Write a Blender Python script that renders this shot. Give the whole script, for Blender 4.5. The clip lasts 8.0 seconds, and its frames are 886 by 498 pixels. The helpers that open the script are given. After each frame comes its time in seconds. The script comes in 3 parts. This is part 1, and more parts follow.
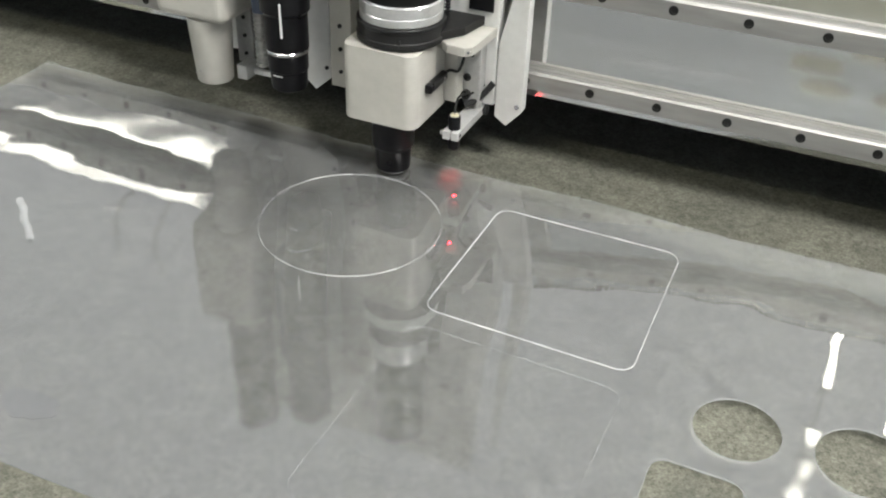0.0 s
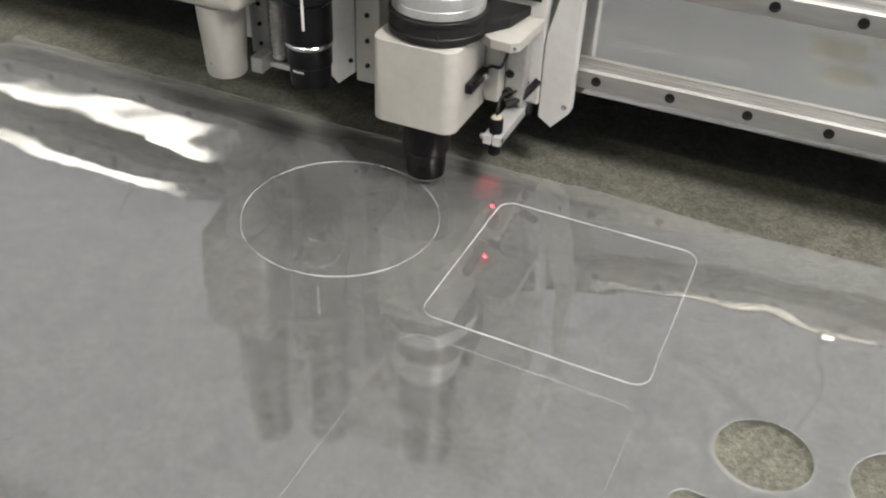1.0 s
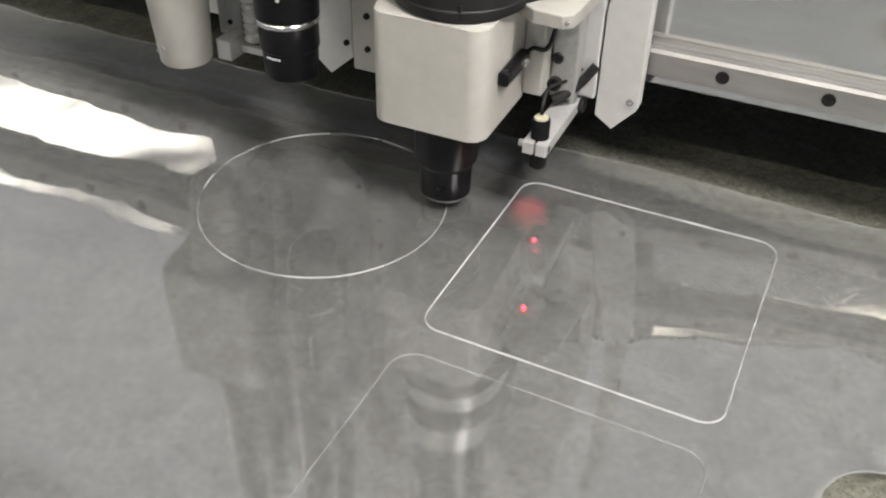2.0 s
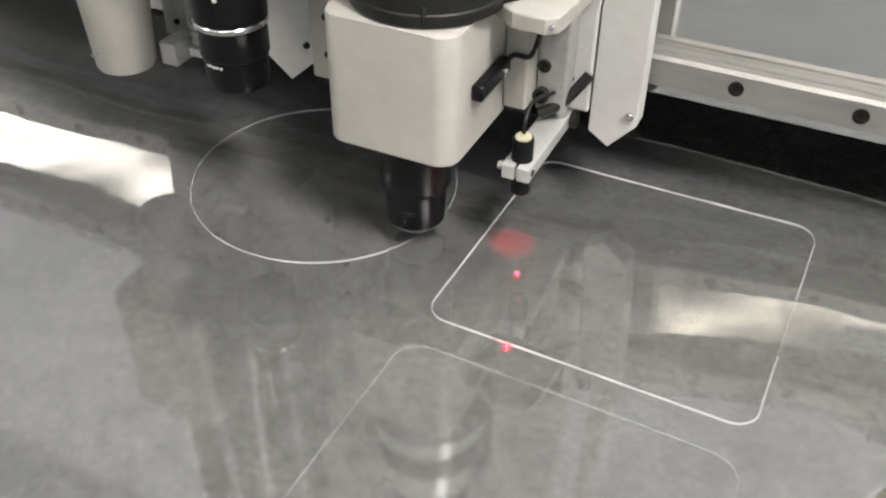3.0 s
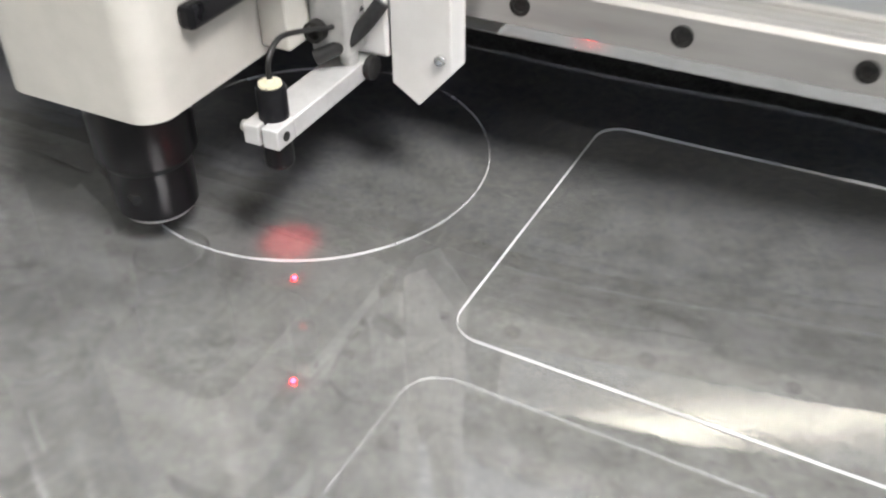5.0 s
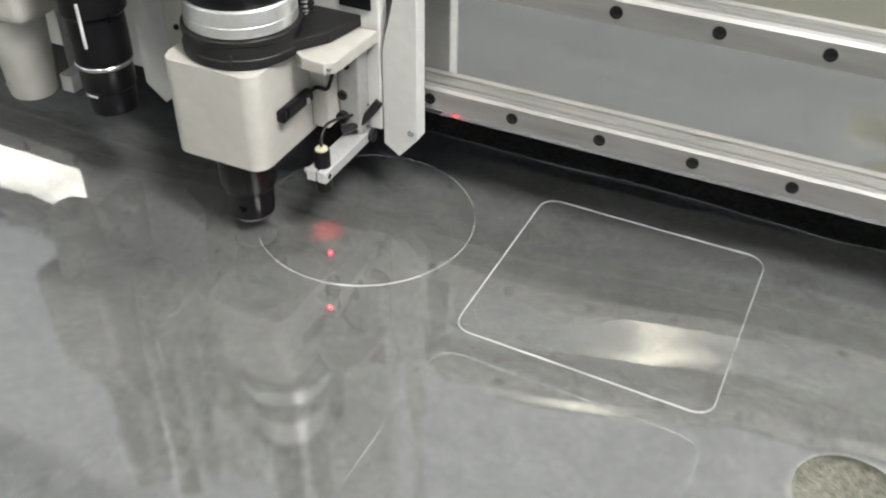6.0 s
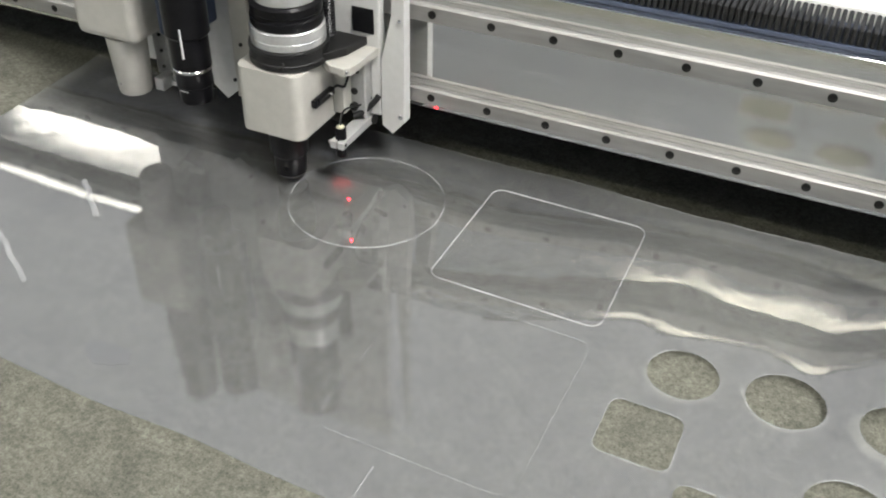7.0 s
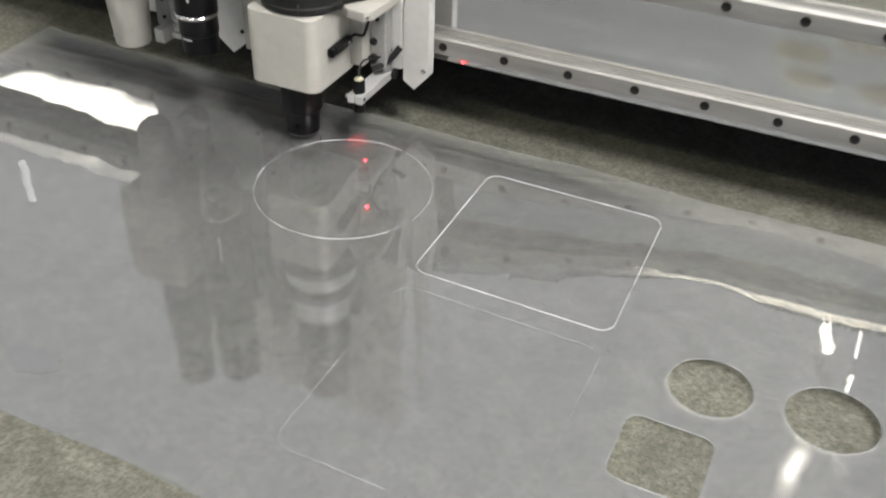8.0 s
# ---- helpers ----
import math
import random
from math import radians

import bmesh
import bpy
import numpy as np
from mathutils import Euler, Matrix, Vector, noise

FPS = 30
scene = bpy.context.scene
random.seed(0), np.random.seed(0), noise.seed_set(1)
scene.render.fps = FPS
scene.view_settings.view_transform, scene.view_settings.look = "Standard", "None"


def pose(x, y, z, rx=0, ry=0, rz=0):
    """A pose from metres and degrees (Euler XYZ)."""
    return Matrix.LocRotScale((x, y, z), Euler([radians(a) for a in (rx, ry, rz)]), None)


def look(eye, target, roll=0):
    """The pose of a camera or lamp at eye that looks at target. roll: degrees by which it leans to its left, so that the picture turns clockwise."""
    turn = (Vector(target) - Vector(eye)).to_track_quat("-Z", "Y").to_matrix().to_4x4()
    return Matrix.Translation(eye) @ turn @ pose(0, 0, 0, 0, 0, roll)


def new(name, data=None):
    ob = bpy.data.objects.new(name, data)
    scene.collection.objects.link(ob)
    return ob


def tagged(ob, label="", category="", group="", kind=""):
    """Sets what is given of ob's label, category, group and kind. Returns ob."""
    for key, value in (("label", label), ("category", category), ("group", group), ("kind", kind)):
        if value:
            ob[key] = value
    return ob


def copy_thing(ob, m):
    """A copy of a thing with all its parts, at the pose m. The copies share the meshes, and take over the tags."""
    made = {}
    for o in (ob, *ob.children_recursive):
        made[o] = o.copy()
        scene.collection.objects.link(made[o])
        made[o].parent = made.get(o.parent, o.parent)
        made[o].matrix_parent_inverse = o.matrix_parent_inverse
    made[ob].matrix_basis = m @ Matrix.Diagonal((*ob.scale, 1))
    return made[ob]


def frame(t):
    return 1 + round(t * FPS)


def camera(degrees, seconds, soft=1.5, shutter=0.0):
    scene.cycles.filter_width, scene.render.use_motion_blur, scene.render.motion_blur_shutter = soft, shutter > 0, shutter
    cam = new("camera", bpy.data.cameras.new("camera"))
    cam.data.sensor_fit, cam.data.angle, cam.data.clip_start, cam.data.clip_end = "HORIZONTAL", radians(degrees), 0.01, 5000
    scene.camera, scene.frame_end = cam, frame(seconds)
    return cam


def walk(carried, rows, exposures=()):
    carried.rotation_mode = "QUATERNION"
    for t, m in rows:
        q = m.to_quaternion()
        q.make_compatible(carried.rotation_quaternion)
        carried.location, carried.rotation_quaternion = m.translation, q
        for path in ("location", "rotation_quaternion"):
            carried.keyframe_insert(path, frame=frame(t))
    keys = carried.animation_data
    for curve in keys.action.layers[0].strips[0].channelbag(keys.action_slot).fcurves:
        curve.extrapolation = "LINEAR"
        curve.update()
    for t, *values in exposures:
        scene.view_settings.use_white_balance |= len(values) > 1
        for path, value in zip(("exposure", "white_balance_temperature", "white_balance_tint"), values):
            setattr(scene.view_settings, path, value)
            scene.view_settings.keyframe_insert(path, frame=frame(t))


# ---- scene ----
# camera -------------------------------------------------------------------
cam = camera(50, 8.0, soft=2.0, shutter=0.4)
PATH = [
    (0, look((0.2381, -0.5070, 0.4447), (0.1387, -0.2818, 0.2733), 2.14)),
    (0.5, look((0.2357, -0.4752, 0.4320), (0.1350, -0.2538, 0.2563), 1.80)),
    (1, look((0.2115, -0.4498, 0.4274), (0.1156, -0.2295, 0.2477), 2.51)),
    (1.5, look((0.1891, -0.3890, 0.3818), (0.0916, -0.1702, 0.2013), 2.19)),
    (1.7, look((0.1787, -0.3631, 0.3638), (0.0805, -0.1461, 0.1813), 1.75)),
    (2.8, look((0.1640, -0.3066, 0.3135), (0.0580, -0.0961, 0.1279), 0.40)),
    (3, look((0.1610, -0.3043, 0.3177), (0.0568, -0.0948, 0.1299), 0.54)),
    (3.2, look((0.1230, -0.2114, 0.2315), (0.0116, -0.0032, 0.0464), -0.66)),
    (3.5, look((0.1062, -0.1717, 0.1968), (-0.0087, 0.0322, 0.0092), -2.12)),
    (4, look((0.1041, -0.1725, 0.1946), (-0.0110, 0.0325, 0.0082), -1.91)),
    (4.5, look((0.1077, -0.1746, 0.1989), (-0.0107, 0.0275, 0.0115), -2.60)),
    (4.8, look((0.1055, -0.1898, 0.2069), (-0.0086, 0.0168, 0.0217), -1.25)),
    (5, look((0.1138, -0.2147, 0.2239), (0.0016, -0.0054, 0.0406), -0.63)),
    (5.2, look((0.1389, -0.2663, 0.2747), (0.0297, -0.0578, 0.0886), -0.02)),
    (6.3, look((0.2208, -0.4536, 0.4281), (0.1188, -0.2416, 0.2419), 0.80)),
    (6.5, look((0.2629, -0.5144, 0.4486), (0.1542, -0.2970, 0.2728), 0.61)),
    (7, look((0.2923, -0.5942, 0.5345), (0.1912, -0.3782, 0.3525), 1.29)),
    (7.5, look((0.3002, -0.5899, 0.5285), (0.1982, -0.3728, 0.3483), 1.34)),
    (8, look((0.2577, -0.5194, 0.4568), (0.1597, -0.3005, 0.2766), 2.26)),
]
# the clip's camera opens up while it is close to the bed
EXPOSURES = [(0.0, 0.10, 6450, 8), (0.5, 0.00, 6500, 10), (1.0, -0.13, 6600, 12), (1.7, -0.02, 6600, 12), (3.0, 0.08, 6600, 12), (3.5, 0.41, 6500, 13), (4.0, 0.58, 6480, 14), (5.0, 0.54, 6400, 13), (6.3, 0.05, 6400, 9), (8.0, -0.03, 6500, 11)]
walk(cam, PATH, EXPOSURES)

# where the knife stands at each time: it follows the circle that it cuts
TIP = [
    (0, -0.1039, 0.1497),
    (0.5, -0.0893, 0.1491),
    (1, -0.0623, 0.1379),
    (1.5, -0.0413, 0.1203),
    (1.7, -0.0351, 0.1108),
    (2.8, -0.0276, 0.0546),
    (3, -0.0291, 0.0448),
    (3.2, -0.0341, 0.0330),
    (3.5, -0.0436, 0.0183),
    (4, -0.0667, 0.0014),
    (4.5, -0.0955, -0.0058),
    (4.8, -0.1116, -0.0085),
    (5, -0.1239, -0.0074),
    (5.2, -0.1353, -0.0035),
    (6.3, -0.1774, 0.0338),
    (6.5, -0.1839, 0.0417),
    (7, -0.1864, 0.0634),
    (7.5, -0.1829, 0.0864),
    (8, -0.1737, 0.1176),
]

# world and lamps ------------------------------------------------------------
world = bpy.data.worlds.new("workshop_air")
world.use_nodes = True
world.node_tree.nodes["Background"].inputs[0].default_value = (0.80, 0.86, 0.95, 1)
world.node_tree.nodes["Background"].inputs[1].default_value = 0.25
scene.world = world


# materials ------------------------------------------------------------------
def nodes_of(name):
    m = bpy.data.materials.new(name)
    m.use_nodes = True
    nt = m.node_tree
    return m, nt, nt.nodes["Principled BSDF"], nt.nodes["Material Output"]


def add(nt, kind, **values):
    n = nt.nodes.new(kind)
    for k, v in values.items():
        n.inputs[k.replace("_", " ")].default_value = v
    return n


def coords(nt, scale=(1, 1, 1)):
    t = nt.nodes.new("ShaderNodeTexCoord")
    m = nt.nodes.new("ShaderNodeMapping")
    m.inputs["Scale"].default_value = scale
    nt.links.new(t.outputs["Object"], m.inputs["Vector"])
    return m.outputs["Vector"]


def ramp(nt, source, stops):
    r = nt.nodes.new("ShaderNodeValToRGB")
    e = r.color_ramp.elements
    while len(e) < len(stops):
        e.new(0.5)
    for el, (p, c) in zip(e, stops):
        el.position, el.color = p, (*c, 1)
    nt.links.new(source, r.inputs["Fac"])
    return r.outputs["Color"]


def bump(nt, bsdf, height, strength, distance):
    b = nt.nodes.new("ShaderNodeBump")
    b.inputs["Strength"].default_value, b.inputs["Distance"].default_value = strength, distance
    nt.links.new(height, b.inputs["Height"])
    nt.links.new(b.outputs["Normal"], bsdf.inputs["Normal"])


def surface(name, low, high, rough=0.5, metal=0.0, scale=60.0, stretch=(1, 1, 1), relief=0.1, depth=0.0004, wear=0.12, coat=0.0, spec=0.5):
    """A surface whose colour wanders between low and high at two sizes, with fine relief and uneven gloss."""
    m, nt, b, _ = nodes_of(name)
    v = coords(nt, stretch)
    fine = add(nt, "ShaderNodeTexNoise", Scale=scale * 6, Detail=4.0)
    wide = add(nt, "ShaderNodeTexNoise", Scale=scale, Detail=3.0)
    for n in (fine, wide):
        nt.links.new(v, n.inputs["Vector"])
    mix = nt.nodes.new("ShaderNodeMath")
    mix.operation = "MULTIPLY_ADD"
    mix.inputs[1].default_value = 0.4
    nt.links.new(fine.outputs["Fac"], mix.inputs[0])
    half = nt.nodes.new("ShaderNodeMath")
    half.operation = "MULTIPLY"
    half.inputs[1].default_value = 0.6
    nt.links.new(wide.outputs["Fac"], half.inputs[0])
    nt.links.new(half.outputs[0], mix.inputs[2])
    nt.links.new(ramp(nt, mix.outputs[0], [(0.36, low), (0.64, high)]), b.inputs["Base Color"])
    mr = nt.nodes.new("ShaderNodeMapRange")
    mr.inputs["To Min"].default_value, mr.inputs["To Max"].default_value = max(0.02, rough - wear), min(1, rough + wear)
    nt.links.new(wide.outputs["Fac"], mr.inputs["Value"])
    nt.links.new(mr.outputs[0], b.inputs["Roughness"])
    b.inputs["Metallic"].default_value = metal
    b.inputs["Coat Weight"].default_value = coat
    b.inputs["Specular IOR Level"].default_value = spec
    if relief:
        bump(nt, b, fine.outputs["Fac"], relief, depth)
    return m


def felt_material():
    m, nt, b, _ = nodes_of("grey_felt")
    v = coords(nt)
    fibre = add(nt, "ShaderNodeTexNoise", Scale=620.0, Detail=3.0, Roughness=0.65)
    clump = add(nt, "ShaderNodeTexNoise", Scale=240.0, Detail=4.0, Roughness=0.65)
    stain = add(nt, "ShaderNodeTexNoise", Scale=14.0, Detail=4.0, Roughness=0.6)
    for n in (fibre, clump, stain):
        nt.links.new(v, n.inputs["Vector"])
    fleck = add(nt, "ShaderNodeTexVoronoi", Scale=230.0)
    lint = add(nt, "ShaderNodeTexVoronoi", Scale=140.0)
    blot = add(nt, "ShaderNodeTexNoise", Scale=48.0, Detail=6.0, Roughness=0.7)
    nt.links.new(v, fleck.inputs["Vector"])
    nt.links.new(v, lint.inputs["Vector"])
    nt.links.new(v, blot.inputs["Vector"])
    a = ramp(nt, fibre.outputs["Fac"], [(0.30, (0.084, 0.083, 0.067)), (0.70, (0.154, 0.153, 0.124))])
    c = ramp(nt, clump.outputs["Fac"], [(0.34, (0.72, 0.72, 0.72)), (0.66, (1.17, 1.17, 1.17))])
    s = ramp(nt, stain.outputs["Fac"], [(0.32, (0.84, 0.85, 0.86)), (0.68, (1.06, 1.06, 1.06))])
    f = ramp(nt, fleck.outputs["Distance"], [(0.06, (0.48, 0.47, 0.46)), (0.19, (1, 1, 1))])
    h = ramp(nt, lint.outputs["Distance"], [(0.04, (1.25, 1.25, 1.22)), (0.12, (1, 1, 1))])
    g = ramp(nt, blot.outputs["Fac"], [(0.36, (0.80, 0.80, 0.80)), (0.62, (1.08, 1.08, 1.08))])
    for col in (c, s, f, g, h):
        k = nt.nodes.new("ShaderNodeMix")
        k.data_type, k.blend_type = "RGBA", "MULTIPLY"
        k.inputs[0].default_value = 1.0
        nt.links.new(a, k.inputs[6])
        nt.links.new(col, k.inputs[7])
        a = k.outputs[2]
    nt.links.new(a, b.inputs["Base Color"])
    b.inputs["Roughness"].default_value = 0.95
    b.inputs["Specular IOR Level"].default_value = 0.15
    bump(nt, b, fibre.outputs["Fac"], 0.4, 0.0005)
    return m


def film_material():
    """Clear soft plastic: light passes, a faint haze stays, and the skin mirrors the room at a slant."""
    m, nt, b, out = nodes_of("clear_film")
    nt.nodes.remove(b)
    v = coords(nt)
    clear = add(nt, "ShaderNodeBsdfTransparent", Color=(0.90, 0.91, 0.91, 1))
    haze = add(nt, "ShaderNodeBsdfDiffuse", Color=(0.72, 0.73, 0.74, 1))
    gloss = add(nt, "ShaderNodeBsdfGlossy", Color=(1, 1, 1, 1), Roughness=0.055)
    dull = add(nt, "ShaderNodeTexNoise", Scale=90.0, Detail=5.0, Roughness=0.7)
    wave = add(nt, "ShaderNodeTexNoise", Scale=14.0, Detail=2.5, Roughness=0.5)
    for n in (dull, wave):
        nt.links.new(v, n.inputs["Vector"])
    mr = nt.nodes.new("ShaderNodeMapRange")
    mr.inputs["From Min"].default_value, mr.inputs["From Max"].default_value = 0.36, 0.66
    mr.inputs["To Min"].default_value, mr.inputs["To Max"].default_value = 0.066, 0.130
    nt.links.new(dull.outputs["Fac"], mr.inputs["Value"])
    body = nt.nodes.new("ShaderNodeMixShader")
    nt.links.new(mr.outputs[0], body.inputs[0])
    nt.links.new(clear.outputs[0], body.inputs[1])
    nt.links.new(haze.outputs[0], body.inputs[2])
    bp = nt.nodes.new("ShaderNodeBump")
    bp.inputs["Strength"].default_value, bp.inputs["Distance"].default_value = 0.5, 0.0004
    nt.links.new(wave.outputs["Fac"], bp.inputs["Height"])
    nt.links.new(bp.outputs["Normal"], gloss.inputs["Normal"])
    # where the film lies down on the felt its skin takes the dull fibre texture
    sep = nt.nodes.new("ShaderNodeSeparateXYZ")
    nt.links.new(v, sep.inputs[0])
    mat = nt.nodes.new("ShaderNodeMapRange")
    mat.interpolation_type = "SMOOTHSTEP"
    mat.inputs["From Min"].default_value, mat.inputs["From Max"].default_value = -0.10, 0.045
    mat.inputs["To Min"].default_value, mat.inputs["To Max"].default_value = 0.06, 0.025
    nt.links.new(sep.outputs["Y"], mat.inputs["Value"])
    nt.links.new(mat.outputs[0], gloss.inputs["Roughness"])
    fres = add(nt, "ShaderNodeFresnel", IOR=1.95)
    nt.links.new(bp.outputs["Normal"], fres.inputs["Normal"])
    top = nt.nodes.new("ShaderNodeMixShader")
    nt.links.new(fres.outputs[0], top.inputs[0])
    nt.links.new(body.outputs[0], top.inputs[1])
    nt.links.new(gloss.outputs[0], top.inputs[2])
    nt.links.new(top.outputs[0], out.inputs["Surface"])
    return m


def lip_material(name, body):
    """The turned-up lip of a cut: mostly clear, a little white, with a gloss."""
    m, nt, b, out = nodes_of(name)
    n = add(nt, "ShaderNodeTexNoise", Scale=30.0, Detail=3.0)
    nt.links.new(coords(nt), n.inputs["Vector"])
    mr = nt.nodes.new("ShaderNodeMapRange")
    mr.inputs["From Min"].default_value, mr.inputs["From Max"].default_value = 0.3, 0.7
    mr.inputs["To Min"].default_value, mr.inputs["To Max"].default_value = body * 0.55, min(1.0, body * 1.3)
    nt.links.new(n.outputs["Fac"], mr.inputs["Value"])
    nt.links.new(mr.outputs[0], b.inputs["Alpha"])
    b.inputs["Base Color"].default_value = (0.80, 0.81, 0.81, 1)
    b.inputs["Roughness"].default_value = 0.15
    return m


def glow(name, colour, strength):
    m, nt, b, out = nodes_of(name)
    e = add(nt, "ShaderNodeEmission", Color=(*colour, 1), Strength=strength)
    nt.links.new(e.outputs[0], out.inputs["Surface"])
    return m


FELT = felt_material()
FILM = film_material()
PAINT = surface("cream_white_paint", (0.37, 0.36, 0.325), (0.43, 0.42, 0.38), rough=0.42, scale=18, relief=0.08, depth=0.0002)
PLATE = surface("white_painted_plate", (0.52, 0.52, 0.50), (0.59, 0.59, 0.57), rough=0.4, scale=22, relief=0.05, depth=0.0002)
ALU = surface("brushed_aluminium", (0.80, 0.80, 0.79), (0.90, 0.90, 0.89), rough=0.085, wear=0.035, metal=1.0, scale=14, stretch=(0.12, 1, 3.0), relief=0.05, depth=0.0002)
LEDGE = surface("dull_aluminium", (0.24, 0.235, 0.225), (0.34, 0.335, 0.32), rough=0.5, metal=0.8, scale=20, stretch=(0.15, 1, 1), relief=0.08, depth=0.0002)
STEEL = surface("ground_rail_steel", (0.34, 0.335, 0.32), (0.50, 0.49, 0.47), rough=0.58, metal=1.0, scale=20, stretch=(0.15, 1, 1), relief=0.05, depth=0.0002)
CHROME = surface("polished_steel", (0.72, 0.72, 0.72), (0.85, 0.85, 0.85), rough=0.16, metal=1.0, scale=40, relief=0.0, wear=0.06)
COLLAR = surface("turned_silver_metal", (0.74, 0.74, 0.74), (0.86, 0.86, 0.85), rough=0.30, metal=0.8, scale=60, relief=0.0, wear=0.05)
SATIN = surface("satin_anodised_aluminium", (0.56, 0.56, 0.55), (0.64, 0.64, 0.63), rough=0.4, metal=0.55, scale=60, relief=0.06, depth=0.0002)
BLACK = surface("black_anodised_metal", (0.003, 0.003, 0.004), (0.007, 0.007, 0.008), rough=0.30, wear=0.08, spec=0.22, scale=60, relief=0.05, depth=0.0002)
RUBBER = surface("black_rubber", (0.006, 0.006, 0.006), (0.016, 0.016, 0.016), rough=0.5, spec=0.3, scale=90, relief=0.2, depth=0.0002)
SCREW = surface("black_oxide_screw", (0.010, 0.010, 0.010), (0.035, 0.034, 0.032), rough=0.4, metal=0.6, scale=200, relief=0.0)
BRASS = surface("brass_cap", (0.74, 0.68, 0.48), (0.86, 0.82, 0.64), rough=0.3, metal=0.5, scale=150, relief=0.0)
KERF, FAINT, FRESH, RIM = lip_material("cut_film_edge", 0.56), lip_material("faint_cut_edge", 0.15), lip_material("fresh_cut_edge", 0.32), lip_material("hole_edge", 0.24)
INK = surface("pale_print", (0.62, 0.62, 0.62), (0.7, 0.7, 0.7), rough=0.5, scale=90, relief=0.0)
# pale and bluish so that the closed room bounces cool fill into shadows
WALL = surface("cool_bounce_wall", (0.60, 0.65, 0.72), (0.70, 0.75, 0.81), rough=0.8, scale=1.5, relief=0.1, depth=0.002)
CONCRETE = surface("grey_floor", (0.28, 0.28, 0.28), (0.38, 0.38, 0.37), rough=0.5, scale=2.0, relief=0.1, depth=0.002)
TUBE = glow("lamp_tube_glow", (1.0, 0.96, 0.86), 17.0)
PANEL = glow("fill_panel_glow", (1.0, 0.970, 0.935), 84.0)
ROW = glow("lamp_row_glow", (1.0, 0.93, 0.76), 95.0)
SKYLIGHT = glow("frosted_daylight", (0.95, 0.97, 1.0), 0.95)
RED = glow("laser_red", (1.0, 0.004, 0.008), 120.0)
BEAM = glow("laser_lens_red", (1.0, 0.006, 0.024), 6500.0)
NAVY = surface("dark_blue_paint", (0.026, 0.036, 0.062), (0.042, 0.056, 0.090), rough=0.5, scale=20)
UNDER = surface("blue_grey_primer", (0.085, 0.105, 0.170), (0.120, 0.145, 0.220), rough=0.5, scale=20)
STAIN = surface("dark_felt_stain", (0.050, 0.050, 0.046), (0.085, 0.084, 0.076), rough=0.95, scale=120, relief=0.4, depth=0.0006)
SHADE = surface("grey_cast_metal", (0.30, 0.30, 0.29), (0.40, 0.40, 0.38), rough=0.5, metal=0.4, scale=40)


# mesh helpers ---------------------------------------------------------------
def link(name, bm, material, parent=None, label="", smooth=False, at=None):
    me = bpy.data.meshes.new(name)
    bm.to_mesh(me)
    bm.free()
    me.materials.append(material)
    if smooth:
        for p in me.polygons:
            p.use_smooth = True
    ob = new(name, me)
    if parent is not None:
        ob.parent = parent
    if label:
        tagged(ob, label)
    if at is not None:
        ob.matrix_basis = at
    return ob


def part(name, bm, material, parent, label="", smooth=False, at=None):
    return link(name, bm, material, parent, label, smooth, at)


def box(x0, x1, y0, y1, z0, z1, bevel=0.0, segments=2, bm=None):
    out = bm or bmesh.new()
    m = Matrix.LocRotScale(((x0 + x1) / 2, (y0 + y1) / 2, (z0 + z1) / 2), None, (x1 - x0, y1 - y0, z1 - z0))
    r = bmesh.ops.create_cube(out, size=1, matrix=m)
    if bevel:
        edges = list({e for v in r["verts"] for e in v.link_edges})
        bmesh.ops.bevel(out, geom=edges, offset=bevel, segments=segments, profile=0.5, affect="EDGES", clamp_overlap=True)
    return out


def prism(outline, depth, bevel=0.0, bm=None):
    """A plate: the outline (x, y) raised from z = 0 to depth, its rims bevelled."""
    out = bm or bmesh.new()
    low = [out.verts.new((x, y, 0)) for x, y in outline]
    high = [out.verts.new((x, y, depth)) for x, y in outline]
    n = len(outline)
    out.faces.new(low[::-1])
    top = out.faces.new(high)
    for i in range(n):
        out.faces.new((low[i], low[(i + 1) % n], high[(i + 1) % n], high[i]))
    if bevel:
        bmesh.ops.bevel(out, geom=list(top.edges), offset=bevel, segments=2, profile=0.5, affect="EDGES", clamp_overlap=True)
    return out


def lathe(profile, segments=40, bm=None, centre=(0, 0, 0)):
    """A solid of revolution about z; the profile is (radius, z) from bottom to top."""
    out = bm or bmesh.new()
    cx, cy, cz = centre
    rings = []
    for r, z in profile:
        rings.append([out.verts.new((cx + r * math.cos(2 * math.pi * i / segments), cy + r * math.sin(2 * math.pi * i / segments), cz + z)) for i in range(segments)])
    for a, b in zip(rings, rings[1:]):
        for i in range(segments):
            out.faces.new((a[i], a[(i + 1) % segments], b[(i + 1) % segments], b[i]))
    out.faces.new(rings[0][::-1])
    out.faces.new(rings[-1])
    return out


def sharp_smooth(ob, degrees=35):
    """Smooth shading that keeps creases sharper than the angle."""
    me = ob.data
    bm = bmesh.new()
    bm.from_mesh(me)
    lim = radians(degrees)
    for e in bm.edges:
        if len(e.link_faces) == 2:
            e.smooth = e.calc_face_angle(0) < lim
    for f in bm.faces:
        f.smooth = True
    bm.to_mesh(me)
    bm.free()
    return ob


